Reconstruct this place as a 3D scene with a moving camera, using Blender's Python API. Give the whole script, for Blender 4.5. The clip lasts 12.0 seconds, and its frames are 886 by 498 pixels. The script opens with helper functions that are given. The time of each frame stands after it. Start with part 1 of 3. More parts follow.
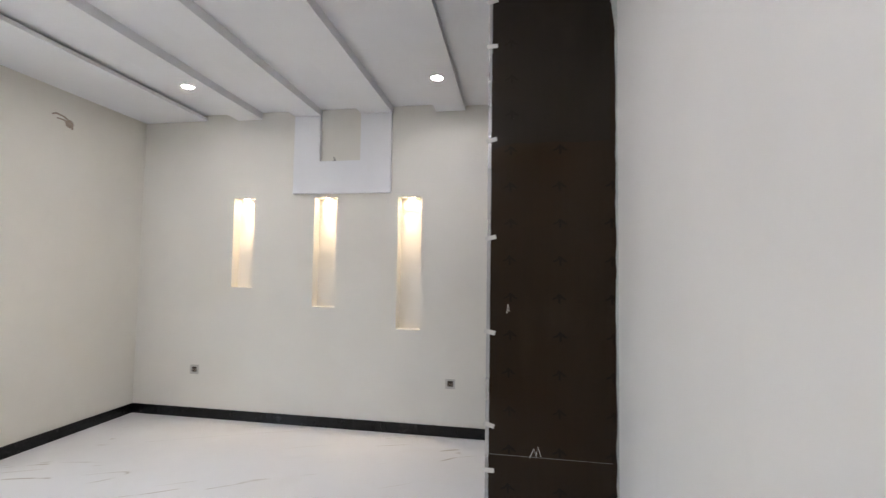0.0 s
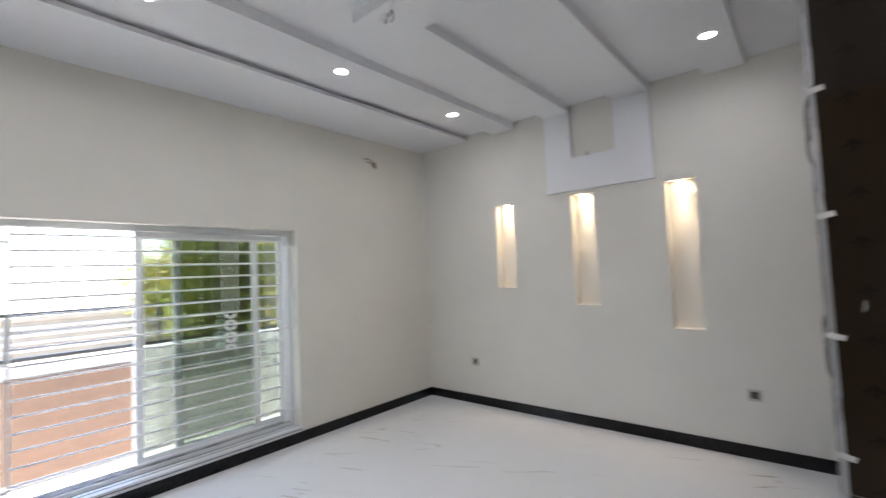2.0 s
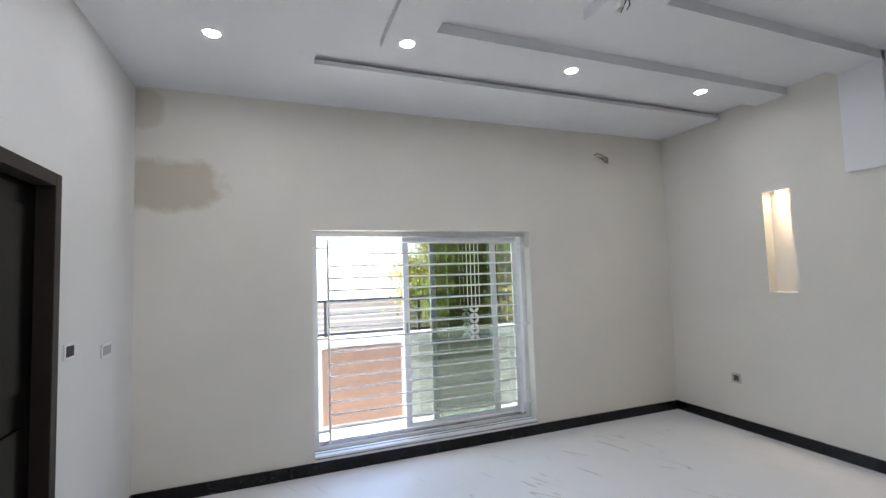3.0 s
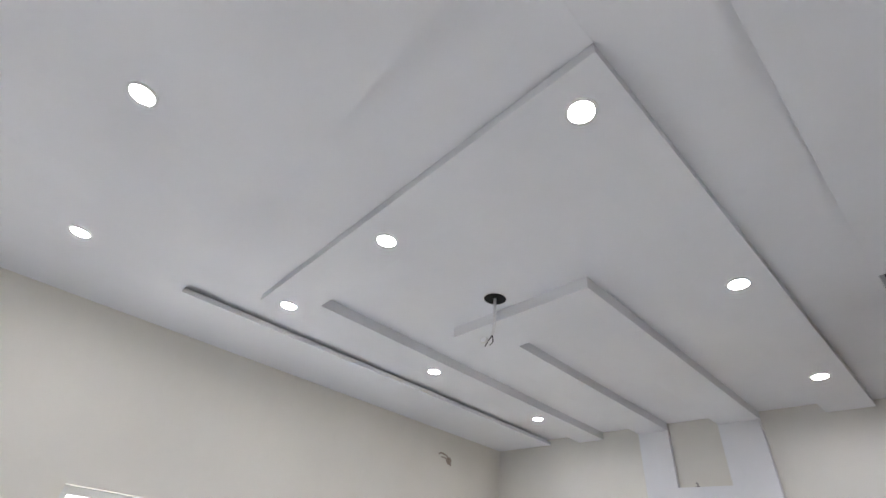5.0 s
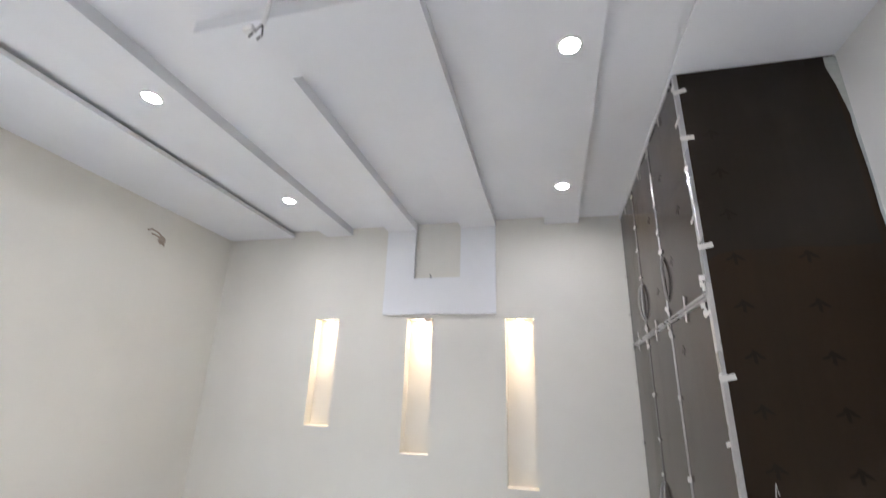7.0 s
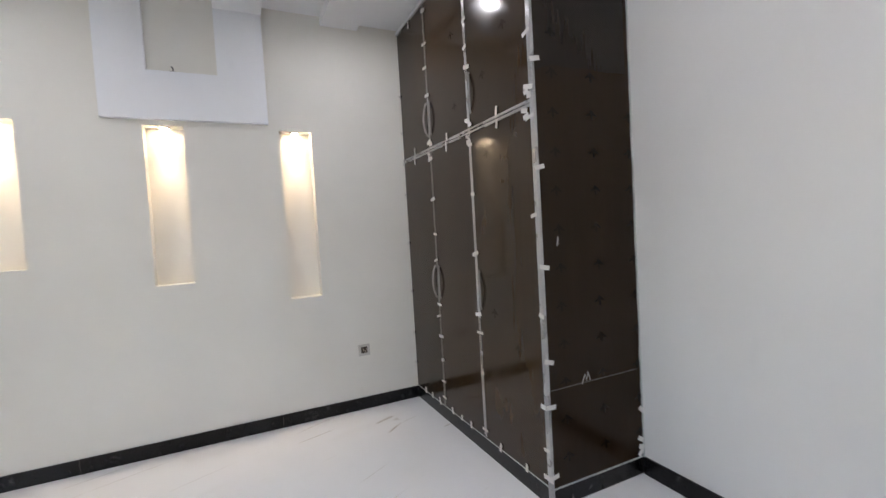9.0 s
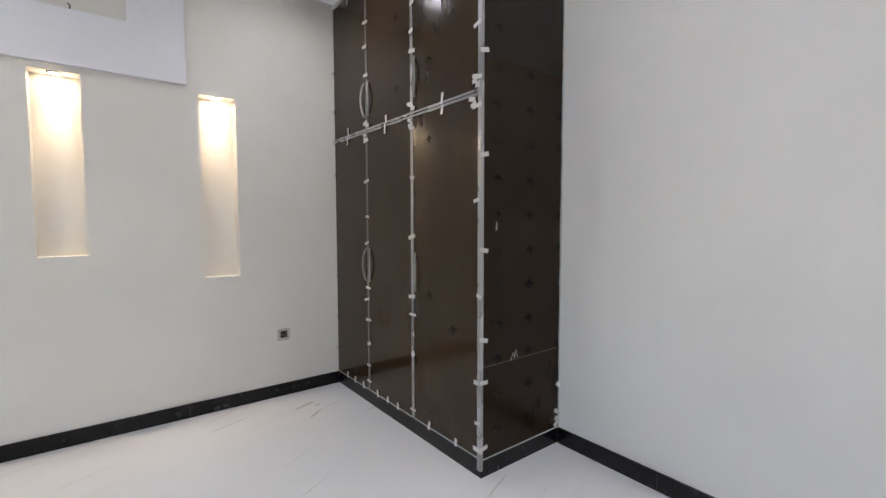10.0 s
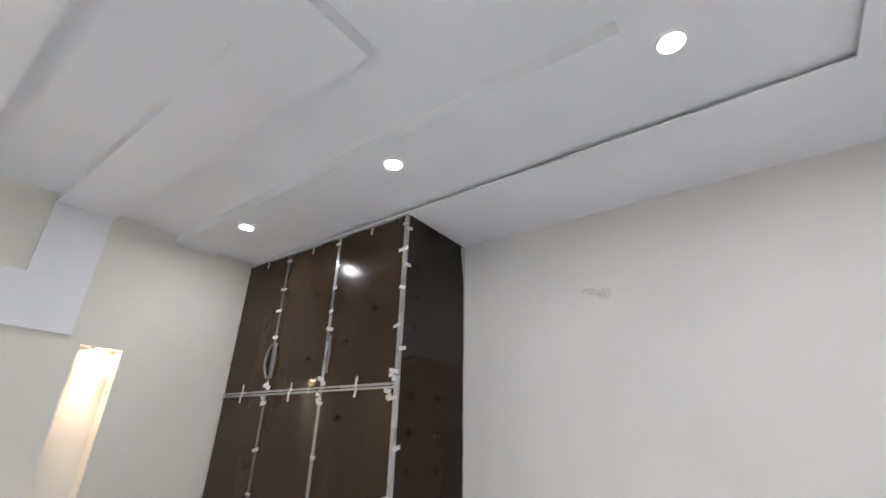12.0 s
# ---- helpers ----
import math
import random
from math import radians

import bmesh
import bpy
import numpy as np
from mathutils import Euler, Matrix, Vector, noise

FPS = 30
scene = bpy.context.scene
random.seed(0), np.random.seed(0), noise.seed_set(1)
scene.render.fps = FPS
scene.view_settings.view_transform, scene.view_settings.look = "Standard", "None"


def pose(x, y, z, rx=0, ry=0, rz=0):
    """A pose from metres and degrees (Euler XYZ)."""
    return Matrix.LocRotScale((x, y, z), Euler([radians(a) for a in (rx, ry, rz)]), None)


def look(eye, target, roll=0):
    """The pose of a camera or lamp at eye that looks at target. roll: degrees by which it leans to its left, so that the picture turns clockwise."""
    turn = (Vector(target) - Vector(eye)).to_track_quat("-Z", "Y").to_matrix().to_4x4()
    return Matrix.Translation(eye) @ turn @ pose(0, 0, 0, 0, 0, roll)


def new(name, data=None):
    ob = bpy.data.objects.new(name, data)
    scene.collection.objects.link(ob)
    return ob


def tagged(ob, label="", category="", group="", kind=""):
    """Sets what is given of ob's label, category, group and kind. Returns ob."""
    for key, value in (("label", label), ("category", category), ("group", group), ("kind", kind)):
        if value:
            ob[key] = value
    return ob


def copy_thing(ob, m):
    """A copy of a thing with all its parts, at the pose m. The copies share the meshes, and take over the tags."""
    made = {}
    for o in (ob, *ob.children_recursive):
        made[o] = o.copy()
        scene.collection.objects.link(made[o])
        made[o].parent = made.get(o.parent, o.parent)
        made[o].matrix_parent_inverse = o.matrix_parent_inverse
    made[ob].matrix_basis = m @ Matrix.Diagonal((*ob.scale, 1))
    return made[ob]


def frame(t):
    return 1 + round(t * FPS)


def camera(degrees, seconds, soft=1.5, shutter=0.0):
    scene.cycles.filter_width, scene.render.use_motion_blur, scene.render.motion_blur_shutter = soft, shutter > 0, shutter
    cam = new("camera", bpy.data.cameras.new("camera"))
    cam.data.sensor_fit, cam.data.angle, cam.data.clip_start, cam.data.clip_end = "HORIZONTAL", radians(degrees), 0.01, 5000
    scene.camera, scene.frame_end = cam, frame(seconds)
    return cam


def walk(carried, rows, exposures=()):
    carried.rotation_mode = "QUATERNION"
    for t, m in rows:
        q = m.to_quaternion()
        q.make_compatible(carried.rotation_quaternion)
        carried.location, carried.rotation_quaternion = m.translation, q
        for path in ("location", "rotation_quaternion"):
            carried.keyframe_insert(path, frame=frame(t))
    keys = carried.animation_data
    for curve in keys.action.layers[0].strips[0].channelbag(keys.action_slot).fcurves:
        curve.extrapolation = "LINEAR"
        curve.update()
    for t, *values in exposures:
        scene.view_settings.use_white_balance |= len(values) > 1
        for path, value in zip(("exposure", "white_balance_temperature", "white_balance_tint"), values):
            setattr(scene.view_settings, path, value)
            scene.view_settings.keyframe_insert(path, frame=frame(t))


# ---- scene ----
cam = camera(90.7, 12.0, soft=1.3, shutter=0.35)
PATH = [
    (0, (3.871, -3.982, 1.482), (3.541, -2.012, 1.587), 0.9),
    (0.5, (3.834, -3.982, 1.502), (3.366, -2.04, 1.596), 1.0),
    (1, (3.822, -3.989, 1.511), (3.338, -2.051, 1.608), 0.7),
    (1.5, (3.789, -3.992, 1.455), (3.002, -2.156, 1.566), -1.5),
    (2, (3.697, -4.039, 1.504), (2.407, -2.513, 1.606), -2.5),
    (2.5, (3.705, -4.092, 1.524), (1.932, -3.172, 1.616), -3.0),
    (2.7, (3.706, -4.099, 1.522), (1.844, -3.372, 1.591), -2.9),
    (4.3, (3.705, -4.13, 1.666), (2.09, -3.252, 2.454), 3.2),
    (4.5, (3.7, -4.133, 1.691), (2.211, -3.205, 2.651), 4.2),
    (5, (3.672, -4.166, 1.723), (2.421, -3.172, 2.926), 7.6),
    (5.5, (3.599, -4.09, 1.704), (2.479, -2.988, 2.942), 8.5),
    (6, (3.473, -3.92, 1.69), (2.667, -2.545, 2.898), 6.2),
    (6.5, (3.336, -3.707, 1.658), (2.67, -2.046, 2.551), 3.6),
    (7, (3.13, -3.591, 1.564), (2.667, -1.753, 2.202), 1.9),
    (7.5, (2.988, -3.499, 1.533), (2.831, -1.534, 1.8735), 0.5),
    (7.7, (2.912, -3.489, 1.493), (2.92, -1.508, 1.768), 0.3),
    (9.3, (2.341, -3.413, 1.341), (3.332, -1.68, 1.218), -2.1),
    (9.5, (2.293, -3.407, 1.309), (3.37, -1.725, 1.186), -0.7),
    (10, (2.247, -3.359, 1.327), (3.463, -1.776, 1.203), -0.1),
    (10.5, (2.158, -3.295, 1.419), (3.539, -1.849, 1.479), 0.4),
    (11, (2.123, -3.316, 1.571), (3.487, -1.918, 1.999), 0.6),
    (11.5, (1.972, -3.364, 1.645), (3.382, -2.108, 2.303), 0.3),
    (12, (1.916, -3.376, 1.702), (3.384, -2.279, 2.504), 1.6),
]
EXPOSURES = [(0.0, 3.41, 6700, 15), (1.0, 3.42, 6640, 15), (1.5, 3.36, 6580, 15), (2.0, 2.98, 6470, 14), (2.5, 2.88, 6330, 13), (4.5, 3.10, 6400, 15), (5.5, 3.41, 6560, 15), (6.5, 3.54, 6480, 15), (7.5, 3.66, 6430, 14), (9.5, 3.32, 6500, 15), (10.5, 3.38, 6520, 15), (11.0, 3.44, 6540, 15), (12.0, 3.46, 6560, 14)]
walk(cam, [(t, look(eye, target, roll)) for t, eye, target, roll in PATH], EXPOSURES)

# ---- world, sun, lamp strengths ----
SUN_EL, SUN_AZ = 48.0, 180.5
world = bpy.data.worlds.new("world")
scene.world = world
world.use_nodes = True
wn = world.node_tree
wn.nodes.clear()
sky = wn.nodes.new("ShaderNodeTexSky")
sky.sky_type, sky.sun_disc = "NISHITA", False
sky.sun_elevation, sky.sun_rotation = radians(SUN_EL), radians(SUN_AZ)
sky_bg = wn.nodes.new("ShaderNodeBackground")
sky_bg.inputs["Strength"].default_value = 0.15
sky_out = wn.nodes.new("ShaderNodeOutputWorld")
wn.links.new(sky.outputs[0], sky_bg.inputs["Color"])
wn.links.new(sky_bg.outputs[0], sky_out.inputs["Surface"])

sun = new("sun", bpy.data.lights.new("sun", "SUN"))
sun.data.energy, sun.data.angle, sun.data.color = 4.3, radians(0.5), (1.0, 0.95, 0.88)
sun_from = Vector((math.sin(radians(SUN_AZ)) * math.cos(radians(SUN_EL)), math.cos(radians(SUN_AZ)) * math.cos(radians(SUN_EL)), math.sin(radians(SUN_EL))))
sun.matrix_world = look(sun_from * 40, (0, 0, 0))

LAMP_GLOW = 29.5
NICHE_WATTS = 2.6
NICHE_COLOUR = (1.0, 0.77, 0.51)


# ---- materials ----
def node_material(name):
    m = bpy.data.materials.new(name)
    m.use_nodes = True
    nt = m.node_tree
    return m, nt, nt.nodes["Principled BSDF"]


def noise_node(nt, scale, detail=4.0, coords="Object", stretch=(1, 1, 1), distortion=0.0):
    tc = nt.nodes.new("ShaderNodeTexCoord")
    mp = nt.nodes.new("ShaderNodeMapping")
    mp.inputs["Scale"].default_value = stretch
    n = nt.nodes.new("ShaderNodeTexNoise")
    n.inputs["Scale"].default_value, n.inputs["Detail"].default_value = scale, detail
    n.inputs["Distortion"].default_value = distortion
    nt.links.new(tc.outputs[coords], mp.inputs[0])
    nt.links.new(mp.outputs[0], n.inputs["Vector"])
    return n


def ramp(nt, source, stops):
    r = nt.nodes.new("ShaderNodeValToRGB")
    while len(r.color_ramp.elements) < len(stops):
        r.color_ramp.elements.new(0.5)
    for e, (p, c) in zip(r.color_ramp.elements, stops):
        e.position = p
        e.color = (*c, 1) if not isinstance(c, (int, float)) else (c, c, c, 1)
    nt.links.new(source, r.inputs[0])
    return r.outputs[0]


def mix(nt, fac, a, b, kind="MIX"):
    n = nt.nodes.new("ShaderNodeMix")
    n.data_type, n.blend_type = "RGBA", kind
    for socket, value in ((n.inputs[0], fac), (n.inputs[6], a), (n.inputs[7], b)):
        if isinstance(value, bpy.types.NodeSocket):
            nt.links.new(value, socket)
        elif isinstance(value, (int, float)):
            socket.default_value = value
        else:
            socket.default_value = (*value, 1)
    return n.outputs[2]


def maths(nt, op, a, b=0.0, c=0.0):
    n = nt.nodes.new("ShaderNodeMath")
    n.operation = op
    for socket, value in zip(n.inputs, (a, b, c)):
        if isinstance(value, bpy.types.NodeSocket):
            nt.links.new(value, socket)
        else:
            socket.default_value = value
    return n.outputs[0]


def bump(nt, bsdf, height, strength, distance=0.002):
    b = nt.nodes.new("ShaderNodeBump")
    b.inputs["Strength"].default_value, b.inputs["Distance"].default_value = strength, distance
    nt.links.new(height, b.inputs["Height"])
    nt.links.new(b.outputs[0], bsdf.inputs["Normal"])


def simple(name, colour, rough=0.5, metal=0.0, grain=60.0, vary=0.12, relief=0.15, blotch=3.0):
    """A surface with fine grain, broad blotches and a little relief."""
    m, nt, b = node_material(name)
    fine, broad = noise_node(nt, grain), noise_node(nt, blotch)
    lo, hi = tuple(c * (1 - vary) for c in colour), tuple(min(1, c * (1 + vary)) for c in colour)
    c1 = ramp(nt, broad.outputs[0], ((0.3, lo), (0.7, hi)))
    c2 = mix(nt, 0.35, c1, ramp(nt, fine.outputs[0], ((0.35, lo), (0.65, hi))))
    nt.links.new(c2, b.inputs["Base Color"])
    nt.links.new(ramp(nt, broad.outputs[0], ((0.3, max(0.02, rough * 0.85)), (0.7, min(1, rough * 1.15)))), b.inputs["Roughness"])
    b.inputs["Metallic"].default_value = metal
    if relief:
        bump(nt, b, fine.outputs[0], relief)
    return m


def wall_paint(name, colour, stains=(), tint=None):
    """Roller-painted plaster: stipple, faint trowel waves, scuffs; stains: centre, radii and strength of beige patches in the colour tint."""
    m, nt, b = node_material(name)
    fine, wave, blot = noise_node(nt, 220.0, 3), noise_node(nt, 5.0, 3), noise_node(nt, 1.3, 4)
    lo, hi = tuple(c * 0.965 for c in colour), tuple(c * 1.02 for c in colour)
    c = ramp(nt, blot.outputs[0], ((0.35, lo), (0.65, hi)))
    smear = noise_node(nt, 7.0, 5, stretch=(1, 1, 0.35))
    c = mix(nt, ramp(nt, smear.outputs[0], ((0.66, 0.0), (0.78, 0.22))), c, tuple(c_ * 0.86 for c_ in colour))
    edge = noise_node(nt, 9.0, 4)
    for (cy, cz), (ry, rz), strong in stains:
        tc = nt.nodes.new("ShaderNodeTexCoord")
        sep = nt.nodes.new("ShaderNodeSeparateXYZ")
        nt.links.new(tc.outputs["Object"], sep.inputs[0])
        dy = maths(nt, "POWER", maths(nt, "ABSOLUTE", maths(nt, "DIVIDE", maths(nt, "SUBTRACT", sep.outputs[1], cy), ry)), 2.6)
        dz = maths(nt, "POWER", maths(nt, "ABSOLUTE", maths(nt, "DIVIDE", maths(nt, "SUBTRACT", sep.outputs[2], cz), rz)), 2.6)
        rough_edge = maths(nt, "ADD", maths(nt, "SUBTRACT", wave.outputs[0], 0.5), maths(nt, "MULTIPLY", maths(nt, "SUBTRACT", edge.outputs[0], 0.5), 0.8))
        d = maths(nt, "ADD", maths(nt, "ADD", dy, dz), maths(nt, "MULTIPLY", rough_edge, 1.2))
        c = mix(nt, ramp(nt, d, ((0.45, strong), (1.1, 0.0))), c, tint)
    nt.links.new(c, b.inputs["Base Color"])
    b.inputs["Roughness"].default_value = 0.62
    h = maths(nt, "ADD", maths(nt, "MULTIPLY", fine.outputs[0], 0.12), maths(nt, "MULTIPLY", wave.outputs[0], 1.0))
    bump(nt, b, h, 0.12, 0.006)
    return m


def marble_floor():
    m, nt, b = node_material("white_marble_tile")
    cloud = noise_node(nt, 1.1, 5)
    base = ramp(nt, cloud.outputs[0], ((0.3, (0.815, 0.815, 0.812)), (0.7, (0.855, 0.855, 0.852))))
    # sparse thin veins that run one way: the zero line of a turned, stretched noise, broken into dashes
    def streak(scale, turn, long, thick, keep, patch):
        def turned(n, stretch):
            mp = n.inputs["Vector"].links[0].from_node
            mp.vector_type = "TEXTURE"
            mp.inputs["Rotation"].default_value = (0, 0, radians(turn))
            mp.inputs["Scale"].default_value = (stretch, 1, 1)
            return n.outputs[0]
        line = maths(nt, "ABSOLUTE", maths(nt, "SUBTRACT", turned(noise_node(nt, scale, 1.5, distortion=0.03), 1 / long), 0.5))
        gap = turned(noise_node(nt, patch, 2), 1.7)
        return maths(nt, "MULTIPLY", ramp(nt, line, ((0.0, 1.0), (thick, 0.0))), ramp(nt, gap, ((keep, 0.0), (keep + 0.05, 1.0))))
    c = mix(nt, maths(nt, "MULTIPLY", streak(3.4, 24, 0.10, 0.006, 0.585, 4.5), 0.75), base, (0.36, 0.29, 0.21))
    c = mix(nt, maths(nt, "MULTIPLY", streak(2.4, 29, 0.13, 0.0045, 0.55, 2.6), 0.7), c, (0.45, 0.40, 0.33))
    c = mix(nt, maths(nt, "MULTIPLY", streak(1.5, 27, 0.14, 0.05, 0.56, 1.4), 0.09), c, (0.60, 0.56, 0.50))
    dust = noise_node(nt, 9.0, 6)
    nt.links.new(c, b.inputs["Base Color"])
    nt.links.new(ramp(nt, dust.outputs[0], ((0.35, 0.20), (0.7, 0.27))), b.inputs["Roughness"])
    bump(nt, b, dust.outputs[0], 0.03, 0.002)
    return m


def black_marble():
    m, nt, b = node_material("black_marble")
    v = noise_node(nt, 9.0, 6, distortion=1.2)
    line = ramp(nt, maths(nt, "ABSOLUTE", maths(nt, "SUBTRACT", v.outputs[0], 0.5)), ((0.0, 0.16), (0.008, 0.0)))
    gap = noise_node(nt, 3.0, 2)
    c = mix(nt, maths(nt, "MULTIPLY", line, ramp(nt, gap.outputs[0], ((0.55, 0.0), (0.65, 1.0)))), (0.006, 0.006, 0.007), (0.35, 0.33, 0.3))
    dust = noise_node(nt, 26.0, 5)
    splash = noise_node(nt, 13.0, 6, distortion=0.4)
    c = mix(nt, ramp(nt, dust.outputs[0], ((0.60, 0.0), (0.78, 0.16))), c, (0.3, 0.29, 0.27))
    c = mix(nt, ramp(nt, splash.outputs[0], ((0.69, 0.0), (0.75, 0.30))), c, (0.42, 0.40, 0.37))
    nt.links.new(c, b.inputs["Base Color"])
    b.inputs["Roughness"].default_value = 0.25
    b.inputs["Specular IOR Level"].default_value = 0.3
    bump(nt, b, dust.outputs[0], 0.05)
    return m


def laminate(name, colour, dusty, spec):
    """Dark glossy board under protective film: faint streaks, dust and smears."""
    m, nt, b = node_material(name)
    grain = noise_node(nt, 7.0, 5, stretch=(5, 5, 0.4))
    broad = noise_node(nt, 1.6, 3, stretch=(1, 1, 0.7))
    c = ramp(nt, grain.outputs[0], ((0.3, tuple(x * 0.94 for x in colour)), (0.7, tuple(x * 1.06 for x in colour))))
    c = mix(nt, ramp(nt, broad.outputs[0], ((0.35, 0.0), (0.7, 0.4))), c, tuple(x * f for x, f in zip(colour, (1.5, 1.35, 1.2))))
    haze = noise_node(nt, 3.4, 5, stretch=(1, 1, 0.6))
    c = mix(nt, ramp(nt, haze.outputs[0], ((0.56, 0.0), (0.8, dusty))), c, (0.22, 0.18, 0.14))
    nt.links.new(c, b.inputs["Base Color"])
    nt.links.new(ramp(nt, haze.outputs[0], ((0.36, 0.075), (0.72, 0.26))), b.inputs["Roughness"])
    b.inputs["Specular IOR Level"].default_value = spec
    film = noise_node(nt, 2.6, 2, stretch=(1, 1, 0.4))
    ripple = noise_node(nt, 11.0, 3, stretch=(1.6, 1.6, 0.5))
    bump(nt, b, maths(nt, "ADD", film.outputs[0], maths(nt, "MULTIPLY", ripple.outputs[0], 0.16)), 0.12, 0.010)
    return m


def foliage(name, colour):
    """Leaves: each one of its own shade, letting part of the light through."""
    m, nt, b = node_material(name)
    geo = nt.nodes.new("ShaderNodeNewGeometry")
    c = ramp(nt, geo.outputs["Random Per Island"], ((0.0, tuple(x * 0.55 for x in colour)), (0.6, colour), (1.0, tuple(min(1, x * f) for x, f in zip(colour, (2.0, 1.7, 1.3))))))
    nt.links.new(c, b.inputs["Base Color"])
    b.inputs["Roughness"].default_value = 0.5
    back, mixer = nt.nodes.new("ShaderNodeBsdfTranslucent"), nt.nodes.new("ShaderNodeMixShader")
    nt.links.new(mix(nt, 1.0, c, (1.0, 0.95, 0.5), "MULTIPLY"), back.inputs[0])
    mixer.inputs[0].default_value = 0.45
    nt.links.new(b.outputs[0], mixer.inputs[1])
    nt.links.new(back.outputs[0], mixer.inputs[2])
    nt.links.new(mixer.outputs[0], nt.nodes["Material Output"].inputs["Surface"])
    return m


def glow(name, colour, strength):
    m, nt, b = node_material(name)
    b.inputs["Base Color"].default_value = (0.9, 0.9, 0.9, 1)
    b.inputs["Emission Color"].default_value = (*colour, 1)
    b.inputs["Emission Strength"].default_value = strength
    return m


def glass(name, tint, shine_least=0.04):
    m, nt, b = node_material(name)
    nt.nodes.remove(b)
    out = nt.nodes["Material Output"]
    see, shine, mixer = nt.nodes.new("ShaderNodeBsdfTransparent"), nt.nodes.new("ShaderNodeBsdfGlossy"), nt.nodes.new("ShaderNodeMixShader")
    see.inputs[0].default_value = (*tint, 1)
    shine.inputs["Roughness"].default_value = 0.01
    edge = nt.nodes.new("ShaderNodeLayerWeight")
    edge.inputs[0].default_value = 0.25
    nt.links.new(maths(nt, "MULTIPLY_ADD", maths(nt, "POWER", edge.outputs["Facing"], 2.0), 0.5, shine_least), mixer.inputs[0])
    nt.links.new(see.outputs[0], mixer.inputs[1])
    nt.links.new(shine.outputs[0], mixer.inputs[2])
    nt.links.new(mixer.outputs[0], out.inputs["Surface"])
    return m


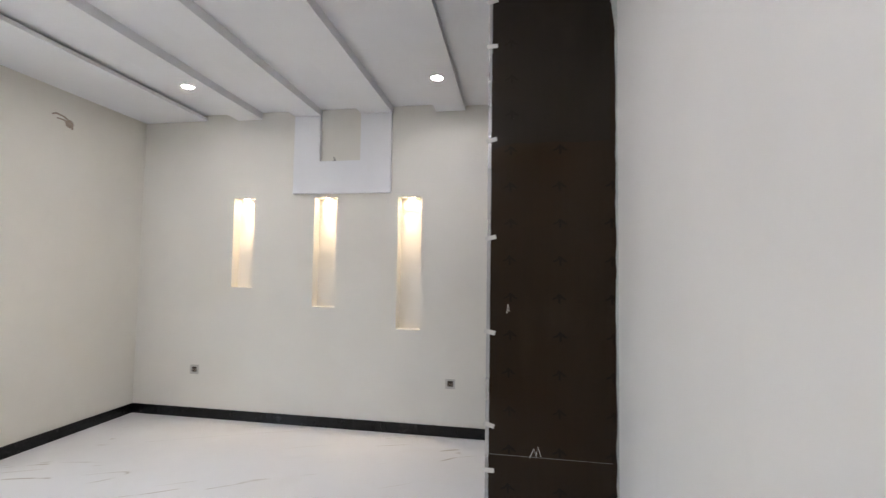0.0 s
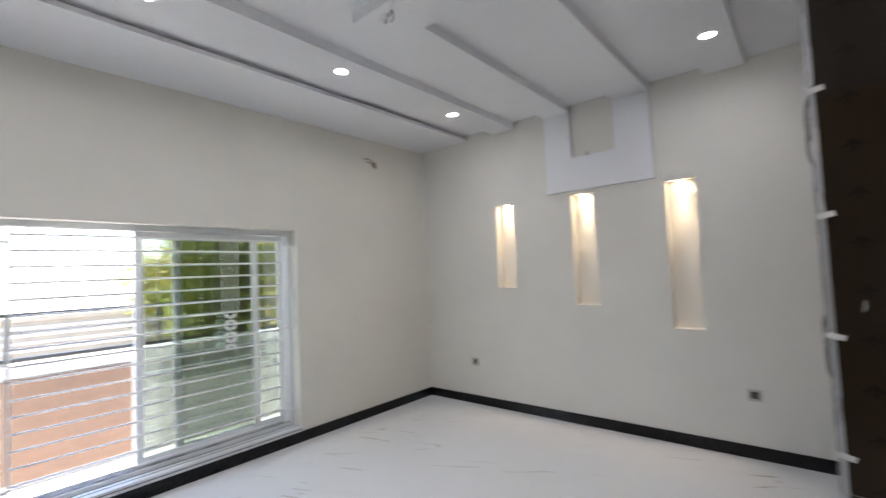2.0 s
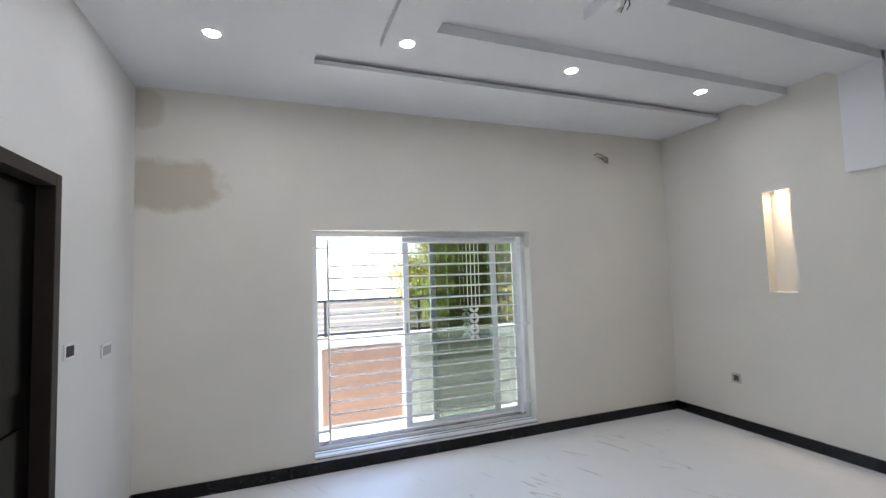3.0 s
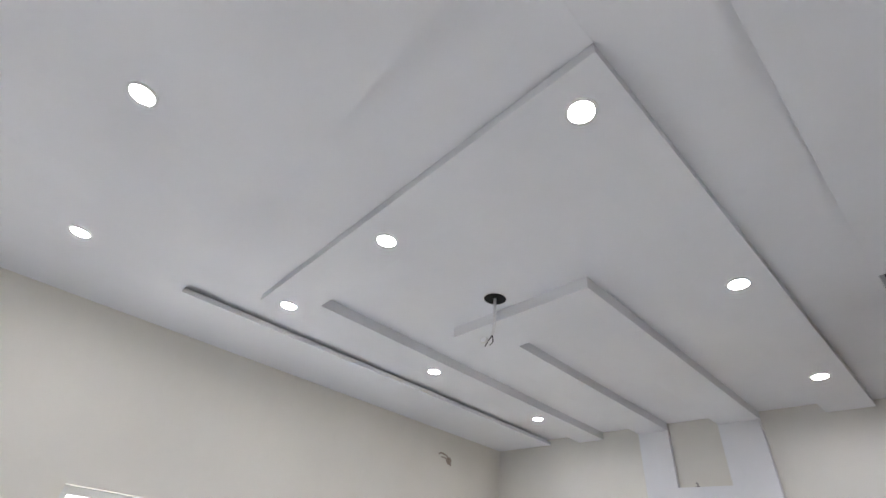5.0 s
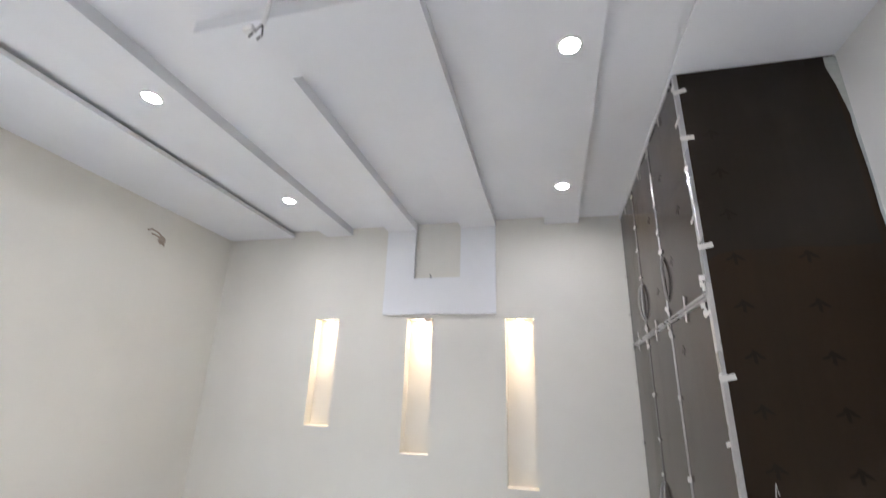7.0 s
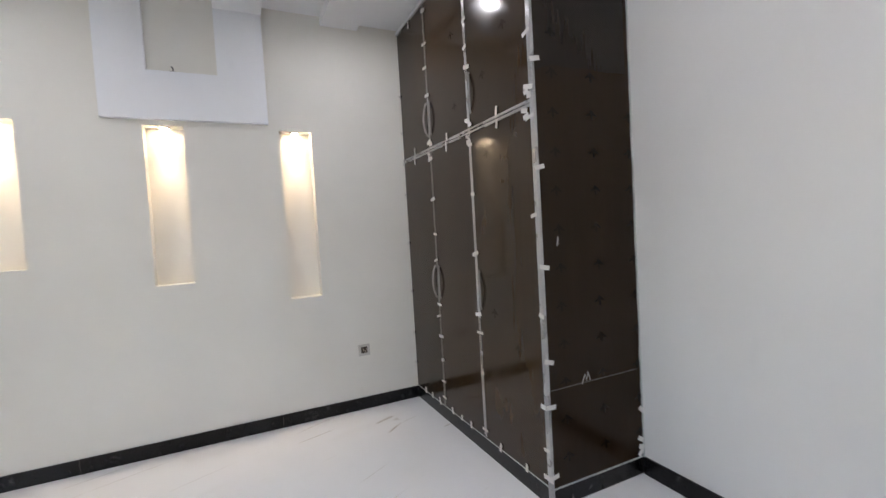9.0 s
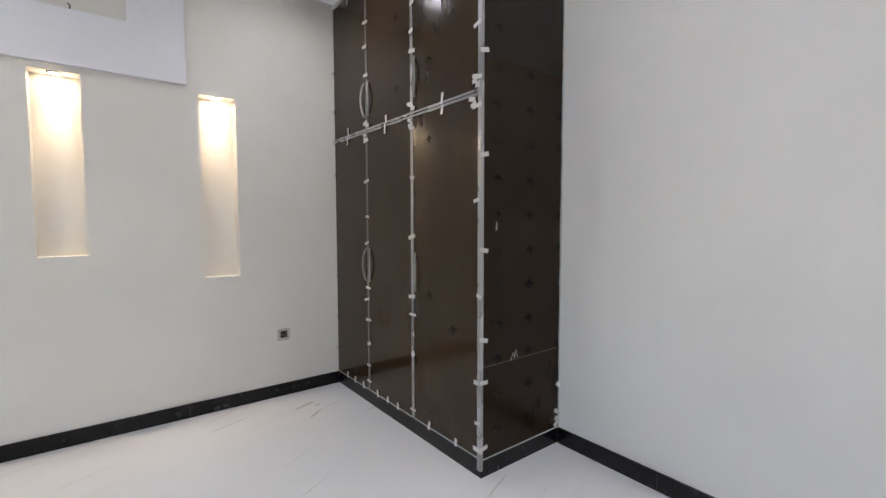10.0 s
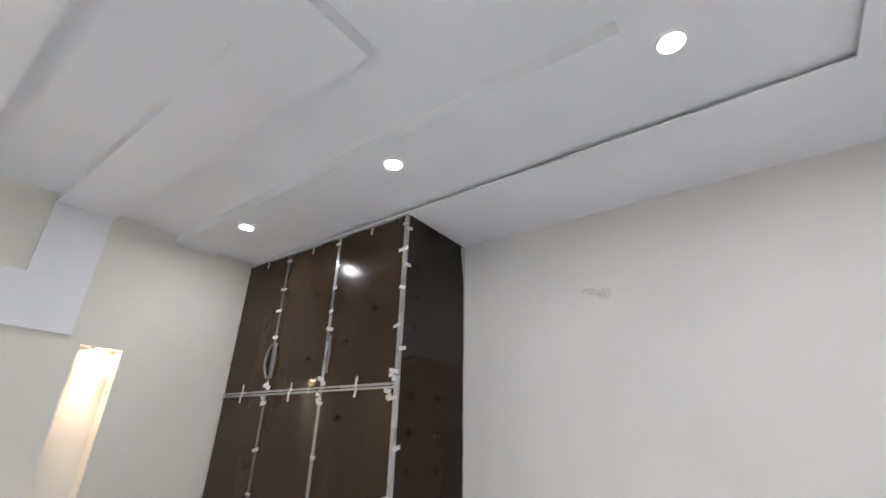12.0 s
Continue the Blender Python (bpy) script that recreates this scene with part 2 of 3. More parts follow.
M = {
    # light put into the wall colours: warm for north and west, cool for east
    "wall_n": wall_paint("wall_paint_warm_light", (0.775, 0.755, 0.695)),
    "wall_e": wall_paint("wall_paint_cool_light", (0.738, 0.730, 0.708)),
    "wall_w": wall_paint("wall_paint_warm_light_patched", (0.775, 0.748, 0.672), (((-4.87, 2.27), (0.44, 0.21), 1.0), ((-5.04, 2.84), (0.17, 0.16), 0.55)), (0.55, 0.50, 0.40)),
    "ceiling": wall_paint("white_ceiling_paint", (0.835, 0.845, 0.862)),
    "panel": wall_paint("white_gypsum_paint", (0.84, 0.852, 0.875)),
    "floor": marble_floor(),
    "skirting": black_marble(),
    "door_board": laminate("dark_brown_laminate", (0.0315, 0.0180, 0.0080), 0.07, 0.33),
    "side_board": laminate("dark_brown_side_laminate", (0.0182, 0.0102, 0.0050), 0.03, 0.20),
    "alu": simple("brushed_aluminium", (0.46, 0.46, 0.46), 0.28, 0.85, 90, 0.08, 0.1),
    "alu_dark": simple("dark_aluminium", (0.20, 0.195, 0.185), 0.35, 0.7, 60, 0.15, 0.2),
    "film": simple("cloudy_plastic_film", (0.46, 0.49, 0.47), 0.2, 0.0, 40, 0.2, 0.5),
    "tape": simple("white_paper_tape", (0.64, 0.63, 0.60), 0.8, 0.0, 120, 0.08, 0.3),
    "chrome": simple("wrapped_chrome", (0.44, 0.43, 0.41), 0.24, 0.55, 30, 0.2, 0.2),
    "ink": laminate("black_print", (0.0098, 0.0058, 0.0031), 0.0, 0.17),
    "grout": simple("grey_joint_filler", (0.16, 0.155, 0.145), 0.9, 0.0, 90, 0.15, 0.4),
    "upvc": simple("white_window_profile", (0.78, 0.79, 0.79), 0.35, 0.0, 50, 0.03, 0.05),
    "bar": simple("white_painted_steel", (0.88, 0.88, 0.87), 0.4, 0.0, 60, 0.05, 0.1),
    "channel_line": simple("channel_dark_grey", (0.17, 0.175, 0.18), 0.6),
    "tinted": glass("green_tinted_glass", (0.70, 0.735, 0.685), 0.23),
    "white_plastic": simple("white_plastic", (0.76, 0.76, 0.75), 0.4, 0.0, 80, 0.03, 0.05),
    "grey_plastic": simple("grey_plastic", (0.40, 0.38, 0.35), 0.5, 0.0, 60, 0.1, 0.1),
    "rim": simple("pale_grey_rim", (0.52, 0.50, 0.46), 0.5, 0.0, 60, 0.06, 0.1),
    "box": simple("brown_box_inside", (0.05, 0.035, 0.026), 0.8),
    "hole": simple("dark_cavity", (0.012, 0.010, 0.009), 0.9),
    "brown_wire": simple("brown_cable", (0.40, 0.32, 0.25), 0.5),
    "pale_wire": simple("pale_grey_cable", (0.66, 0.65, 0.62), 0.6),
    "film_sheet": laminate("filmed_upper_board", (0.0150, 0.0105, 0.0075), 0.04, 0.30),
    "lamp": glow("lamp_diffuser", (0.945, 0.96, 1.0), LAMP_GLOW),
    "spot_lens": glow("warm_spot_lens", NICHE_COLOUR, 20.0),
    "door": simple("brown_wood_frame", (0.018, 0.0115, 0.008), 0.5, 0.0, 40, 0.3, 0.2),
    "door_leaf": laminate("doorway_dark", (0.0030, 0.0024, 0.0020), 0.0, 0.12),
    "terrace": simple("pale_terrace_tile", (0.60, 0.595, 0.57), 0.6, 0.0, 30, 0.1, 0.2),
    "render": simple("white_exterior_render", (0.56, 0.555, 0.54), 0.85, 0.0, 40, 0.06, 0.3),
    "clay": simple("terracotta_cladding", (0.185, 0.114, 0.078), 0.7, 0.0, 25, 0.15, 0.3),
    "grey_face": simple("grey_parapet_panel", (0.36, 0.36, 0.335), 0.8, 0.0, 14, 0.2, 0.4),
    "rail": simple("black_painted_rail", (0.03, 0.03, 0.03), 0.45),
    "earth": simple("dusty_ground", (0.30, 0.27, 0.21), 0.95, 0.0, 4, 0.2, 0.3, 0.2),
    "bark": simple("tree_bark", (0.14, 0.10, 0.07), 0.9, 0.0, 18, 0.3, 0.6),
    "leaf": foliage("green_leaf", (0.16, 0.205, 0.06)),
    # yellow-green copy of the leaf colour, with sunlight put into it
    "leaf_sun": foliage("sunlit_tone_leaf", (0.20, 0.20, 0.05)),
    "house": simple("beige_house_render", (0.55, 0.50, 0.42), 0.9, 0.0, 20, 0.1, 0.3),
    "tan": simple("tan_plaster", (0.38, 0.33, 0.27), 0.9, 0.0, 20, 0.15, 0.3),
    "pane_dark": simple("dark_window_pane", (0.03, 0.04, 0.045), 0.1),
}


# ---- mesh helpers ----
def box(bm, x0, x1, y0, y1, z0, z1):
    vs = [bm.verts.new((x, y, z)) for z in (z0, z1) for y in (y0, y1) for x in (x0, x1)]
    for f in ((0, 2, 3, 1), (4, 5, 7, 6), (0, 1, 5, 4), (2, 6, 7, 3), (0, 4, 6, 2), (1, 3, 7, 5)):
        bm.faces.new([vs[i] for i in f])
    return vs


def boxes(*dims, bevel=0.0):
    bm = bmesh.new()
    for d in dims:
        box(bm, *d)
    if bevel:
        bmesh.ops.bevel(bm, geom=bm.edges[:], offset=bevel, segments=2, affect="EDGES", profile=0.6)
    return bm


def prism(bm, ring, depth):
    """Extrudes a closed ring of points along the vector depth."""
    d = Vector(depth)
    a = [bm.verts.new(p) for p in ring]
    b = [bm.verts.new(Vector(p) + d) for p in ring]
    bm.faces.new(a), bm.faces.new(b[::-1])
    for i in range(len(a)):
        j = (i + 1) % len(a)
        bm.faces.new((a[i], b[i], b[j], a[j]))


def tube(bm, points, radius, sides=8, taper=1.0):
    """A round rod along a line of points."""
    points = [Vector(p) for p in points]
    rings = []
    n = len(points)
    for i, p in enumerate(points):
        way = (points[min(i + 1, n - 1)] - points[max(i - 1, 0)]).normalized()
        side = way.orthogonal().normalized() if i == 0 else (side - way * side.dot(way)).normalized()
        up = way.cross(side)
        r = radius * (1 + (taper - 1) * i / (n - 1))
        rings.append([bm.verts.new(p + r * (math.cos(2 * math.pi * k / sides) * side + math.sin(2 * math.pi * k / sides) * up)) for k in range(sides)])
    for a, b in zip(rings, rings[1:]):
        for k in range(sides):
            bm.faces.new((a[k], a[(k + 1) % sides], b[(k + 1) % sides], b[k]))
    bm.faces.new(rings[0][::-1]), bm.faces.new(rings[-1])


def disc_ring(bm, r0, r1, z0, z1, sides=32):
    """A flat ring between two radii, or a full disc where r0 is 0."""
    if r0 <= 0:
        prism(bm, [(r1 * math.cos(2 * math.pi * k / sides), r1 * math.sin(2 * math.pi * k / sides), z0) for k in range(sides)], (0, 0, z1 - z0))
        return
    rows = [[bm.verts.new((r * math.cos(2 * math.pi * k / sides), r * math.sin(2 * math.pi * k / sides), z)) for k in range(sides)]
            for r, z in ((r0, z0), (r1, z0), (r1, z1), (r0, z1))]
    for a in range(4):
        b = (a + 1) % 4
        for k in range(sides):
            bm.faces.new((rows[a][k], rows[a][(k + 1) % sides], rows[b][(k + 1) % sides], rows[b][k]))


def mesh_object(name, bm, material, smooth=False):
    bmesh.ops.recalc_face_normals(bm, faces=bm.faces[:])
    me = bpy.data.meshes.new(name)
    bm.to_mesh(me)
    bm.free()
    me.materials.append(material)
    if smooth:
        for p in me.polygons:
            p.use_smooth = True
    return new(name, me)


def part(name, bm, material, parent, label="", smooth=False):
    ob = mesh_object(name, bm, material, smooth)
    ob.parent = parent
    if label:
        ob["label"] = label
    return ob


def structure(name, bm, material, label, category):
    return tagged(mesh_object(name, bm, material), label, category, kind="structure")


def thing(name, place, label, category, group="", turn=(0, 0, 0)):
    """An Empty at the thing's base, for its parts."""
    ob = new(name)
    ob.empty_display_size = 0.1
    ob.matrix_world = pose(*place, *turn)
    return tagged(ob, label, category, group)


def pierced(bm, us, vs, holes, to_world, thick):
    """A slab on a grid of breaks us, vs with rectangular holes (u0, u1, v0, v1); to_world(u, v, depth)."""
    def solid(i, j):
        if not (0 <= i < len(us) - 1 and 0 <= j < len(vs) - 1):
            return False
        u, v = (us[i] + us[i + 1]) / 2, (vs[j] + vs[j + 1]) / 2
        return not any(a < u < b and c < v < d for a, b, c, d in holes)
    def quad(*p):
        bm.faces.new([bm.verts.new(to_world(*q)) for q in p])
    for i in range(len(us) - 1):
        for j in range(len(vs) - 1):
            if not solid(i, j):
                continue
            a, b, c, d = us[i], us[i + 1], vs[j], vs[j + 1]
            quad((a, c, 0), (b, c, 0), (b, d, 0), (a, d, 0))
            quad((a, c, thick), (a, d, thick), (b, d, thick), (b, c, thick))
            for di, dj, p, q in ((-1, 0, (a, c), (a, d)), (1, 0, (b, d), (b, c)), (0, -1, (b, c), (a, c)), (0, 1, (a, d), (b, d))):
                if not solid(i + di, j + dj):
                    quad((*p, 0), (*q, 0), (*q, thick), (*p, thick))
    bmesh.ops.remove_doubles(bm, verts=bm.verts[:], dist=1e-5)


# ---- the room ----
W, L, H = 4.360, 5.07, 3.0          # east wall, depth to the south wall, border ceiling
TRAY, DROP = 3.058, 2.990           # tray level, underside of the raised frames
NICHES = [(1.061, 1.288, 1.298, 2.192), (1.927, 2.158, 1.128, 2.190), (2.769, 2.996, 0.943, 2.184)]
WIN = (-3.842, -1.795, 0.124, 1.947)
DOOR = (1.155, 2.07, 0.0, 2.065)

structure("floor", boxes((-0.0, W, -L, 0.0, -0.12, 0.0)), M["floor"], "polished white marble floor with thin brown veins", "floor")

bm = bmesh.new()
us = sorted({-0.25, W + 0.25, *(n[0] for n in NICHES), *(n[1] for n in NICHES)})
vs = sorted({-0.12, 3.3, *(n[2] for n in NICHES), *(n[3] for n in NICHES)})
pierced(bm, us, vs, NICHES, lambda u, v, d: (u, d, v), 0.11)
box(bm, -0.25, W + 0.25, 0.112, 0.27, -0.12, 3.3)
structure("wall_north", bm, M["wall_n"], "off-white painted wall with three tall lit niches, warm light in its colour", "wall")

bm = bmesh.new()
pierced(bm, [-L, WIN[0], WIN[1], 0.0], [-0.12, WIN[2], WIN[3], 3.3], [WIN], lambda u, v, d: (-d, u, v), 0.23)
structure("wall_west", bm, M["wall_w"], "off-white painted wall with a window and a beige patch, warm light in its colour", "wall")

bm = bmesh.new()
pierced(bm, [-0.25, DOOR[0], DOOR[1], W + 0.25], [-0.12, 0.0, DOOR[3], 3.3], [DOOR], lambda u, v, d: (u, -L - d, v), 0.2)
structure("wall_south", bm, M["wall_e"], "off-white painted wall with a dark doorway, cool light in its colour", "wall")

structure("wall_east", boxes((W, W + 0.23, -L, 0.0, -0.12, 3.3)), M["wall_e"], "plain off-white painted wall, cool light in its colour", "wall")


def skirting(name, axis, start, end, across, joints):
    """A pale bed with slabs of black marble on it, 2 mm apart. axis: 0 runs along x, 1 along y."""
    lo, hi = across
    bed = (lo + 0.002, hi - 0.002)
    d = (start, end, *bed) if axis == 0 else (*bed, start, end)
    base = structure(name, boxes((*d, 0.0, 0.091)), M["grout"], "polished black marble skirting along the wall", "skirting")
    stops = [start, *[q for q in sorted(joints) if start < q < end], end]
    for a, b in zip(stops, stops[1:]):
        a, b = a + 0.0006, b - 0.0006
        d = (a, b, lo, hi) if axis == 0 else (lo, hi, a, b)
        part("slab", boxes((*d, 0.0005, 0.0945), bevel=0.002), M["skirting"], base)


skirting("baseboard_north", 0, 0.0155, 3.732, (-0.015, 0.0), (0.25, 1.45, 2.65))
skirting("baseboard_west", 1, -L + 0.016, 0.0, (0.0, 0.015), (-0.416, -1.616, -2.816, -4.016))
skirting("baseboard_south", 0, 0.0, DOOR[0] - 0.002, (-L, -L + 0.015), (0.6,))
skirting("baseboard_south_b", 0, DOOR[1] + 0.002, W - 0.016, (-L, -L + 0.015), (3.2,))
skirting("baseboard_east", 1, -L, -1.752, (W - 0.015, W), (-2.35, -3.55, -4.75))


def ceiling():
    """Slab, lowered border with a shadow gap, two nested gypsum frames with legs to the north wall."""
    bm = bmesh.new()
    tx0, tx1, ty = 0.715, 3.716, -3.865
    box(bm, -0.02, W + 0.02, -L - 0.02, 0.02, TRAY, TRAY + 0.12)
    # border boards, their upper edge set back to leave a dark gap
    edge = 0.05
    for (a, b, c, d), (e, f, g, h), lip in (((0.0, tx0, ty, 0.0), (0.0, tx0 - edge, ty, 0.0), 3.030), ((tx1, W, ty, 0.0), (tx1 + edge, W, ty, 0.0), 3.010), ((0.0, W, -L, ty), (0.0, W, -L, ty - edge), 3.010)):
        box(bm, a, b, c, d, H, lip)
        box(bm, e, f, g, h, lip, TRAY)
    # shallower strip of the tray along the east and south borders
    box(bm, 3.399, tx1 + edge - 0.002, ty - edge + 0.002, -0.001, 3.034, TRAY - 0.002)
    box(bm, 1.067, 3.3985, ty - edge + 0.002, -3.487, 3.034, TRAY - 0.002)
    # outer frame
    for d in ((1.065, 1.336, -3.485, 0.0), (3.115, 3.397, -3.485, 0.0), (1.336, 3.115, -3.485, -3.205)):
        box(bm, *d, DROP, TRAY)
    # inner frame
    for d in ((1.710, 1.978, -2.425, 0.0), (2.392, 2.700, -2.425, 0.0), (1.978, 2.392, -2.425, -2.09)):
        box(bm, *d, DROP, TRAY)
    return structure("ceiling", bm, M["ceiling"], "white stepped gypsum ceiling with nested raised frames", "ceiling")


ceiling()

# the inner frame runs down the north wall as a U
bm = bmesh.new()
prism(bm, [(x, -0.036, z) for x, z in ((1.710, 3.058), (1.978, 3.058), (1.978, 2.538), (2.392, 2.538), (2.392, 3.058), (2.697, 3.058), (2.697, 2.224), (1.710, 2.224))], (0, 0.036, 0))
structure("trim_panel", bm, M["panel"], "white U-shaped gypsum panel on the wall above the niches", "wall panel")


# ---- lamps ----
def downlight(place):
    t = thing("recessed_downlight", place, "round white recessed ceiling downlight, switched on", "ceiling light", "ceiling downlights")
    bm = bmesh.new()
    disc_ring(bm, 0.042, 0.054, -0.006, 0.0)
    part("trim_ring", bm, M["white_plastic"], t)
    bm = bmesh.new()
    disc_ring(bm, 0, 0.042, -0.004, -0.001)
    part("diffuser", bm, M["lamp"], t, "glowing white diffuser")
    return t


first_lamp = downlight((3.255, -0.715, DROP))
# the last is out of view, added by the even spacing of its row
for x, y, z in ((3.262, -2.038, DROP), (3.256, -3.338, DROP), (2.19, -3.338, DROP), (1.168, -3.338, DROP), (1.168, -2.105, DROP), (1.168, -0.82, DROP),
                (0.925, -4.455, H), (2.165, -4.432, H), (3.41, -4.458, H)):
    copy_thing(first_lamp, pose(x, y, z))


def niche_light(x, z):
    t = thing("niche_spotlight", (x, 0.055, z), "small warm spotlight in the top of a wall niche, switched on", "spotlight", "niche spotlights")
    bm = bmesh.new()
    disc_ring(bm, 0.024, 0.036, -0.006, 0.0, 24)
    part("trim_ring", bm, M["chrome"], t)
    bm = bmesh.new()
    disc_ring(bm, 0, 0.024, -0.003, -0.001, 24)
    part("lens", bm, M["spot_lens"], t, "glowing warm lens")
    lamp = new("niche_lamp", bpy.data.lights.new("niche_lamp", "SPOT"))
    lamp.data.energy, lamp.data.color, lamp.data.spot_size, lamp.data.spot_blend, lamp.data.shadow_soft_size = NICHE_WATTS, NICHE_COLOUR, radians(54), 1.0, 0.03
    lamp.matrix_world = look((x, 0.052, z - 0.012), (x, 0.075, z - 1))


for n in NICHES:
    niche_light((n[0] + n[1]) / 2, n[3])


# ---- wardrobe ----
def wardrobe():
    fx, bx, y1, z0, split = 3.728, W, -1.746, 0.10, 1.968
    t = thing("wardrobe", (fx, y1, 0), "tall dark brown fitted wardrobe in protective film with white tape bits", "wardrobe")
    inv = Matrix.Translation((-fx, -y1, 0))

    def p(name, bm, mat, parent=t, label="", smooth=False):
        bm.transform(inv)
        return part(name, bm, mat, parent, label, smooth)

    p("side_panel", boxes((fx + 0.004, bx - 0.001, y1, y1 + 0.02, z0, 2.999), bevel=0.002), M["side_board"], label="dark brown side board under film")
    p("carcass", boxes((fx + 0.022, bx - 0.001, y1 + 0.022, -0.001, z0, 2.998)), M["door_board"])
    p("plinth", boxes((fx + 0.004, bx - 0.001, y1 + 0.002, -0.001, 0.0, z0 - 0.001)), M["skirting"], label="black marble plinth")
    divs = [-0.004, -0.55, -1.125, y1 + 0.026]
    doors = {}
    for row, (a, b) in enumerate(((z0 + 0.006, split - 0.018), (split + 0.018, 2.983))):
        for k in range(3):
            d = p("door", boxes((fx, fx + 0.018, divs[k + 1] + 0.007, divs[k] - 0.007, a, b), bevel=0.002), M["door_board"])
            doors[row, k] = d
    # aluminium edge strips
    p("corner_strip", boxes((fx - 0.004, fx + 0.014, y1 - 0.003, y1 + 0.026, z0 - 0.06, 2.998), bevel=0.003), M["alu"], label="aluminium corner strip in film")
    for y in divs[1:3]:
        for s in (-1, 1):
            # the first divider's strips take a darker aluminium
            p("edge_strip", boxes((fx - 0.004, fx + 0.006, y + s * 0.0070 - 0.0052, y + s * 0.0070 + 0.0052, z0 + 0.004, 2.983), bevel=0.002), M["alu_dark" if y == divs[1] else "alu"])
    for s in (-1, 1):
        p("cross_strip", boxes((fx - 0.005, fx + 0.006, y1 + 0.027, -0.002, split + s * 0.0095 - 0.0062, split + s * 0.0095 + 0.0062), bevel=0.002), M["alu"])
    p("top_strip", boxes((fx - 0.004, fx + 0.016, y1 + 0.027, -0.002, 2.985, 2.998), bevel=0.002), M["alu"])
    # arched handles
    def handle(door, y, zc, length, bow):
        bm = bmesh.new()
        pts = []
        for i in range(15):
            a = i / 14
            pts.append((fx - 0.004 - 0.014 * math.sin(math.pi * a) ** 0.6, y + bow * math.sin(math.pi * a), zc + (a - 0.5) * length))
        tube(bm, pts, 0.008, 8)
        for s in (-1, 1):
            tube(bm, [(fx + 0.001, y, zc + s * length / 2), (fx - 0.008, y, zc + s * length / 2)], 0.011, 10)
        p("handle", bm, M["chrome"], door, "curved chrome handle in plastic wrap", True)
    for row, zc in ((0, 1.02), (1, 2.185)):
        handle(doors[row, 0], divs[1] + 0.030, zc, 0.22, 0.022)
        handle(doors[row, 1], divs[1] - 0.030, zc, 0.22, -0.022)
        handle(doors[row, 2], divs[2] - 0.030, zc, 0.22, -0.022)
    rnd = random.Random(7)
    # bits of paper tape across the strips and the edges
    def tape_front(y, z, w, h, lift=0.0):
        a = rnd.uniform(-0.35, 0.35)
        bm = boxes((fx - 0.0075 - lift, fx - 0.0055 - lift, -w / 2, w / 2, -h / 2, h / 2))
        bm.transform(Matrix.Translation((0, y, z)) @ Matrix.Rotation(a, 4, "X"))
        p("tape", bm, M["tape"])
    for y, zs in ((divs[1], (0.18, 0.30, 0.46, 0.62, 0.78, 0.86, 1.18, 1.36, 1.62, 1.90, 2.03, 2.36, 2.55, 2.70, 2.93)),
                  (divs[2], (0.16, 0.52, 0.76, 0.86, 1.24, 1.60, 1.90, 2.03, 2.33, 2.46, 2.62, 2.78, 2.94)),
                  (y1 + 0.020, (0.16, 0.30, 0.51, 0.95, 1.43, 1.90, 2.03, 2.30, 2.52, 2.75, 2.94))):
        for z in zs:
            tape_front(y + rnd.uniform(-0.014, 0.014), z + rnd.uniform(-0.012, 0.012), rnd.uniform(0.035, 0.075), rnd.uniform(0.014, 0.024))
    for y in (*divs[1:3], y1 + 0.045):
        for dy, dz in ((-0.03, 0.035), (0.028, -0.03), (0.0, 0.055), (0.012, -0.058)):
            tape_front(y + dy * 0.7, split + dz, rnd.uniform(0.03, 0.05), rnd.uniform(0.018, 0.03), rnd.uniform(0.0, 0.001))
    for y in (-0.27, -0.83, -1.42):
        for s in (-1, 1):
            tape_front(y + rnd.uniform(-0.02, 0.02), split + s * 0.03, 0.018, rnd.uniform(0.05, 0.075))
    for y in (-0.20, -0.33, -0.47, -0.68, -0.82, -0.95, -1.30, -1.55):
        tape_front(y, 0.118, 0.02, rnd.uniform(0.03, 0.06))
    for y in (-0.28, -0.84, -1.44):
        tape_front(y, 2.955, 0.016, 0.05)
    for z in (0.3, 0.55, 0.9, 1.3, 1.7, 1.95, 2.2, 2.5):
        tape_front(-0.012, z, 0.03, 0.02)
    for z in (0.506, 0.727, 1.185, 1.659, 2.163, 2.66, 2.90, 0.16):
        bm = boxes((-0.026, 0.030, y1 - 0.0060, y1 - 0.0042, -0.011, 0.011))
        bm.transform(Matrix.Translation((fx + 0.012, 0, z)) @ Matrix.Rotation(rnd.uniform(-0.3, 0.3), 4, "Y"))
        p("tape", bm, M["tape"])
    p("edge_strip", boxes((fx + 0.016, bx - 0.002, y1 - 0.0035, y1 + 0.004, z0 - 0.005, z0 + 0.001)), M["film"], label="pale film edge above the plinth")
    p("edge_strip", boxes((fx + 0.001, fx + 0.009, y1 + 0.030, -0.006, z0 - 0.003, z0 + 0.003)), M["film"])
    for z, dx in ((0.125, 0.03), (0.155, 0.022), (0.20, 0.028), (0.36, 0.016)):
        bm = boxes((-0.02, 0.02, y1 - 0.007, y1 - 0.0045, -0.012, 0.012))
        bm.transform(Matrix.Translation((bx - dx, 0, z)) @ Matrix.Rotation(rnd.uniform(-0.9, 0.9), 4, "Y"))
        p("tape", bm, M["tape"])
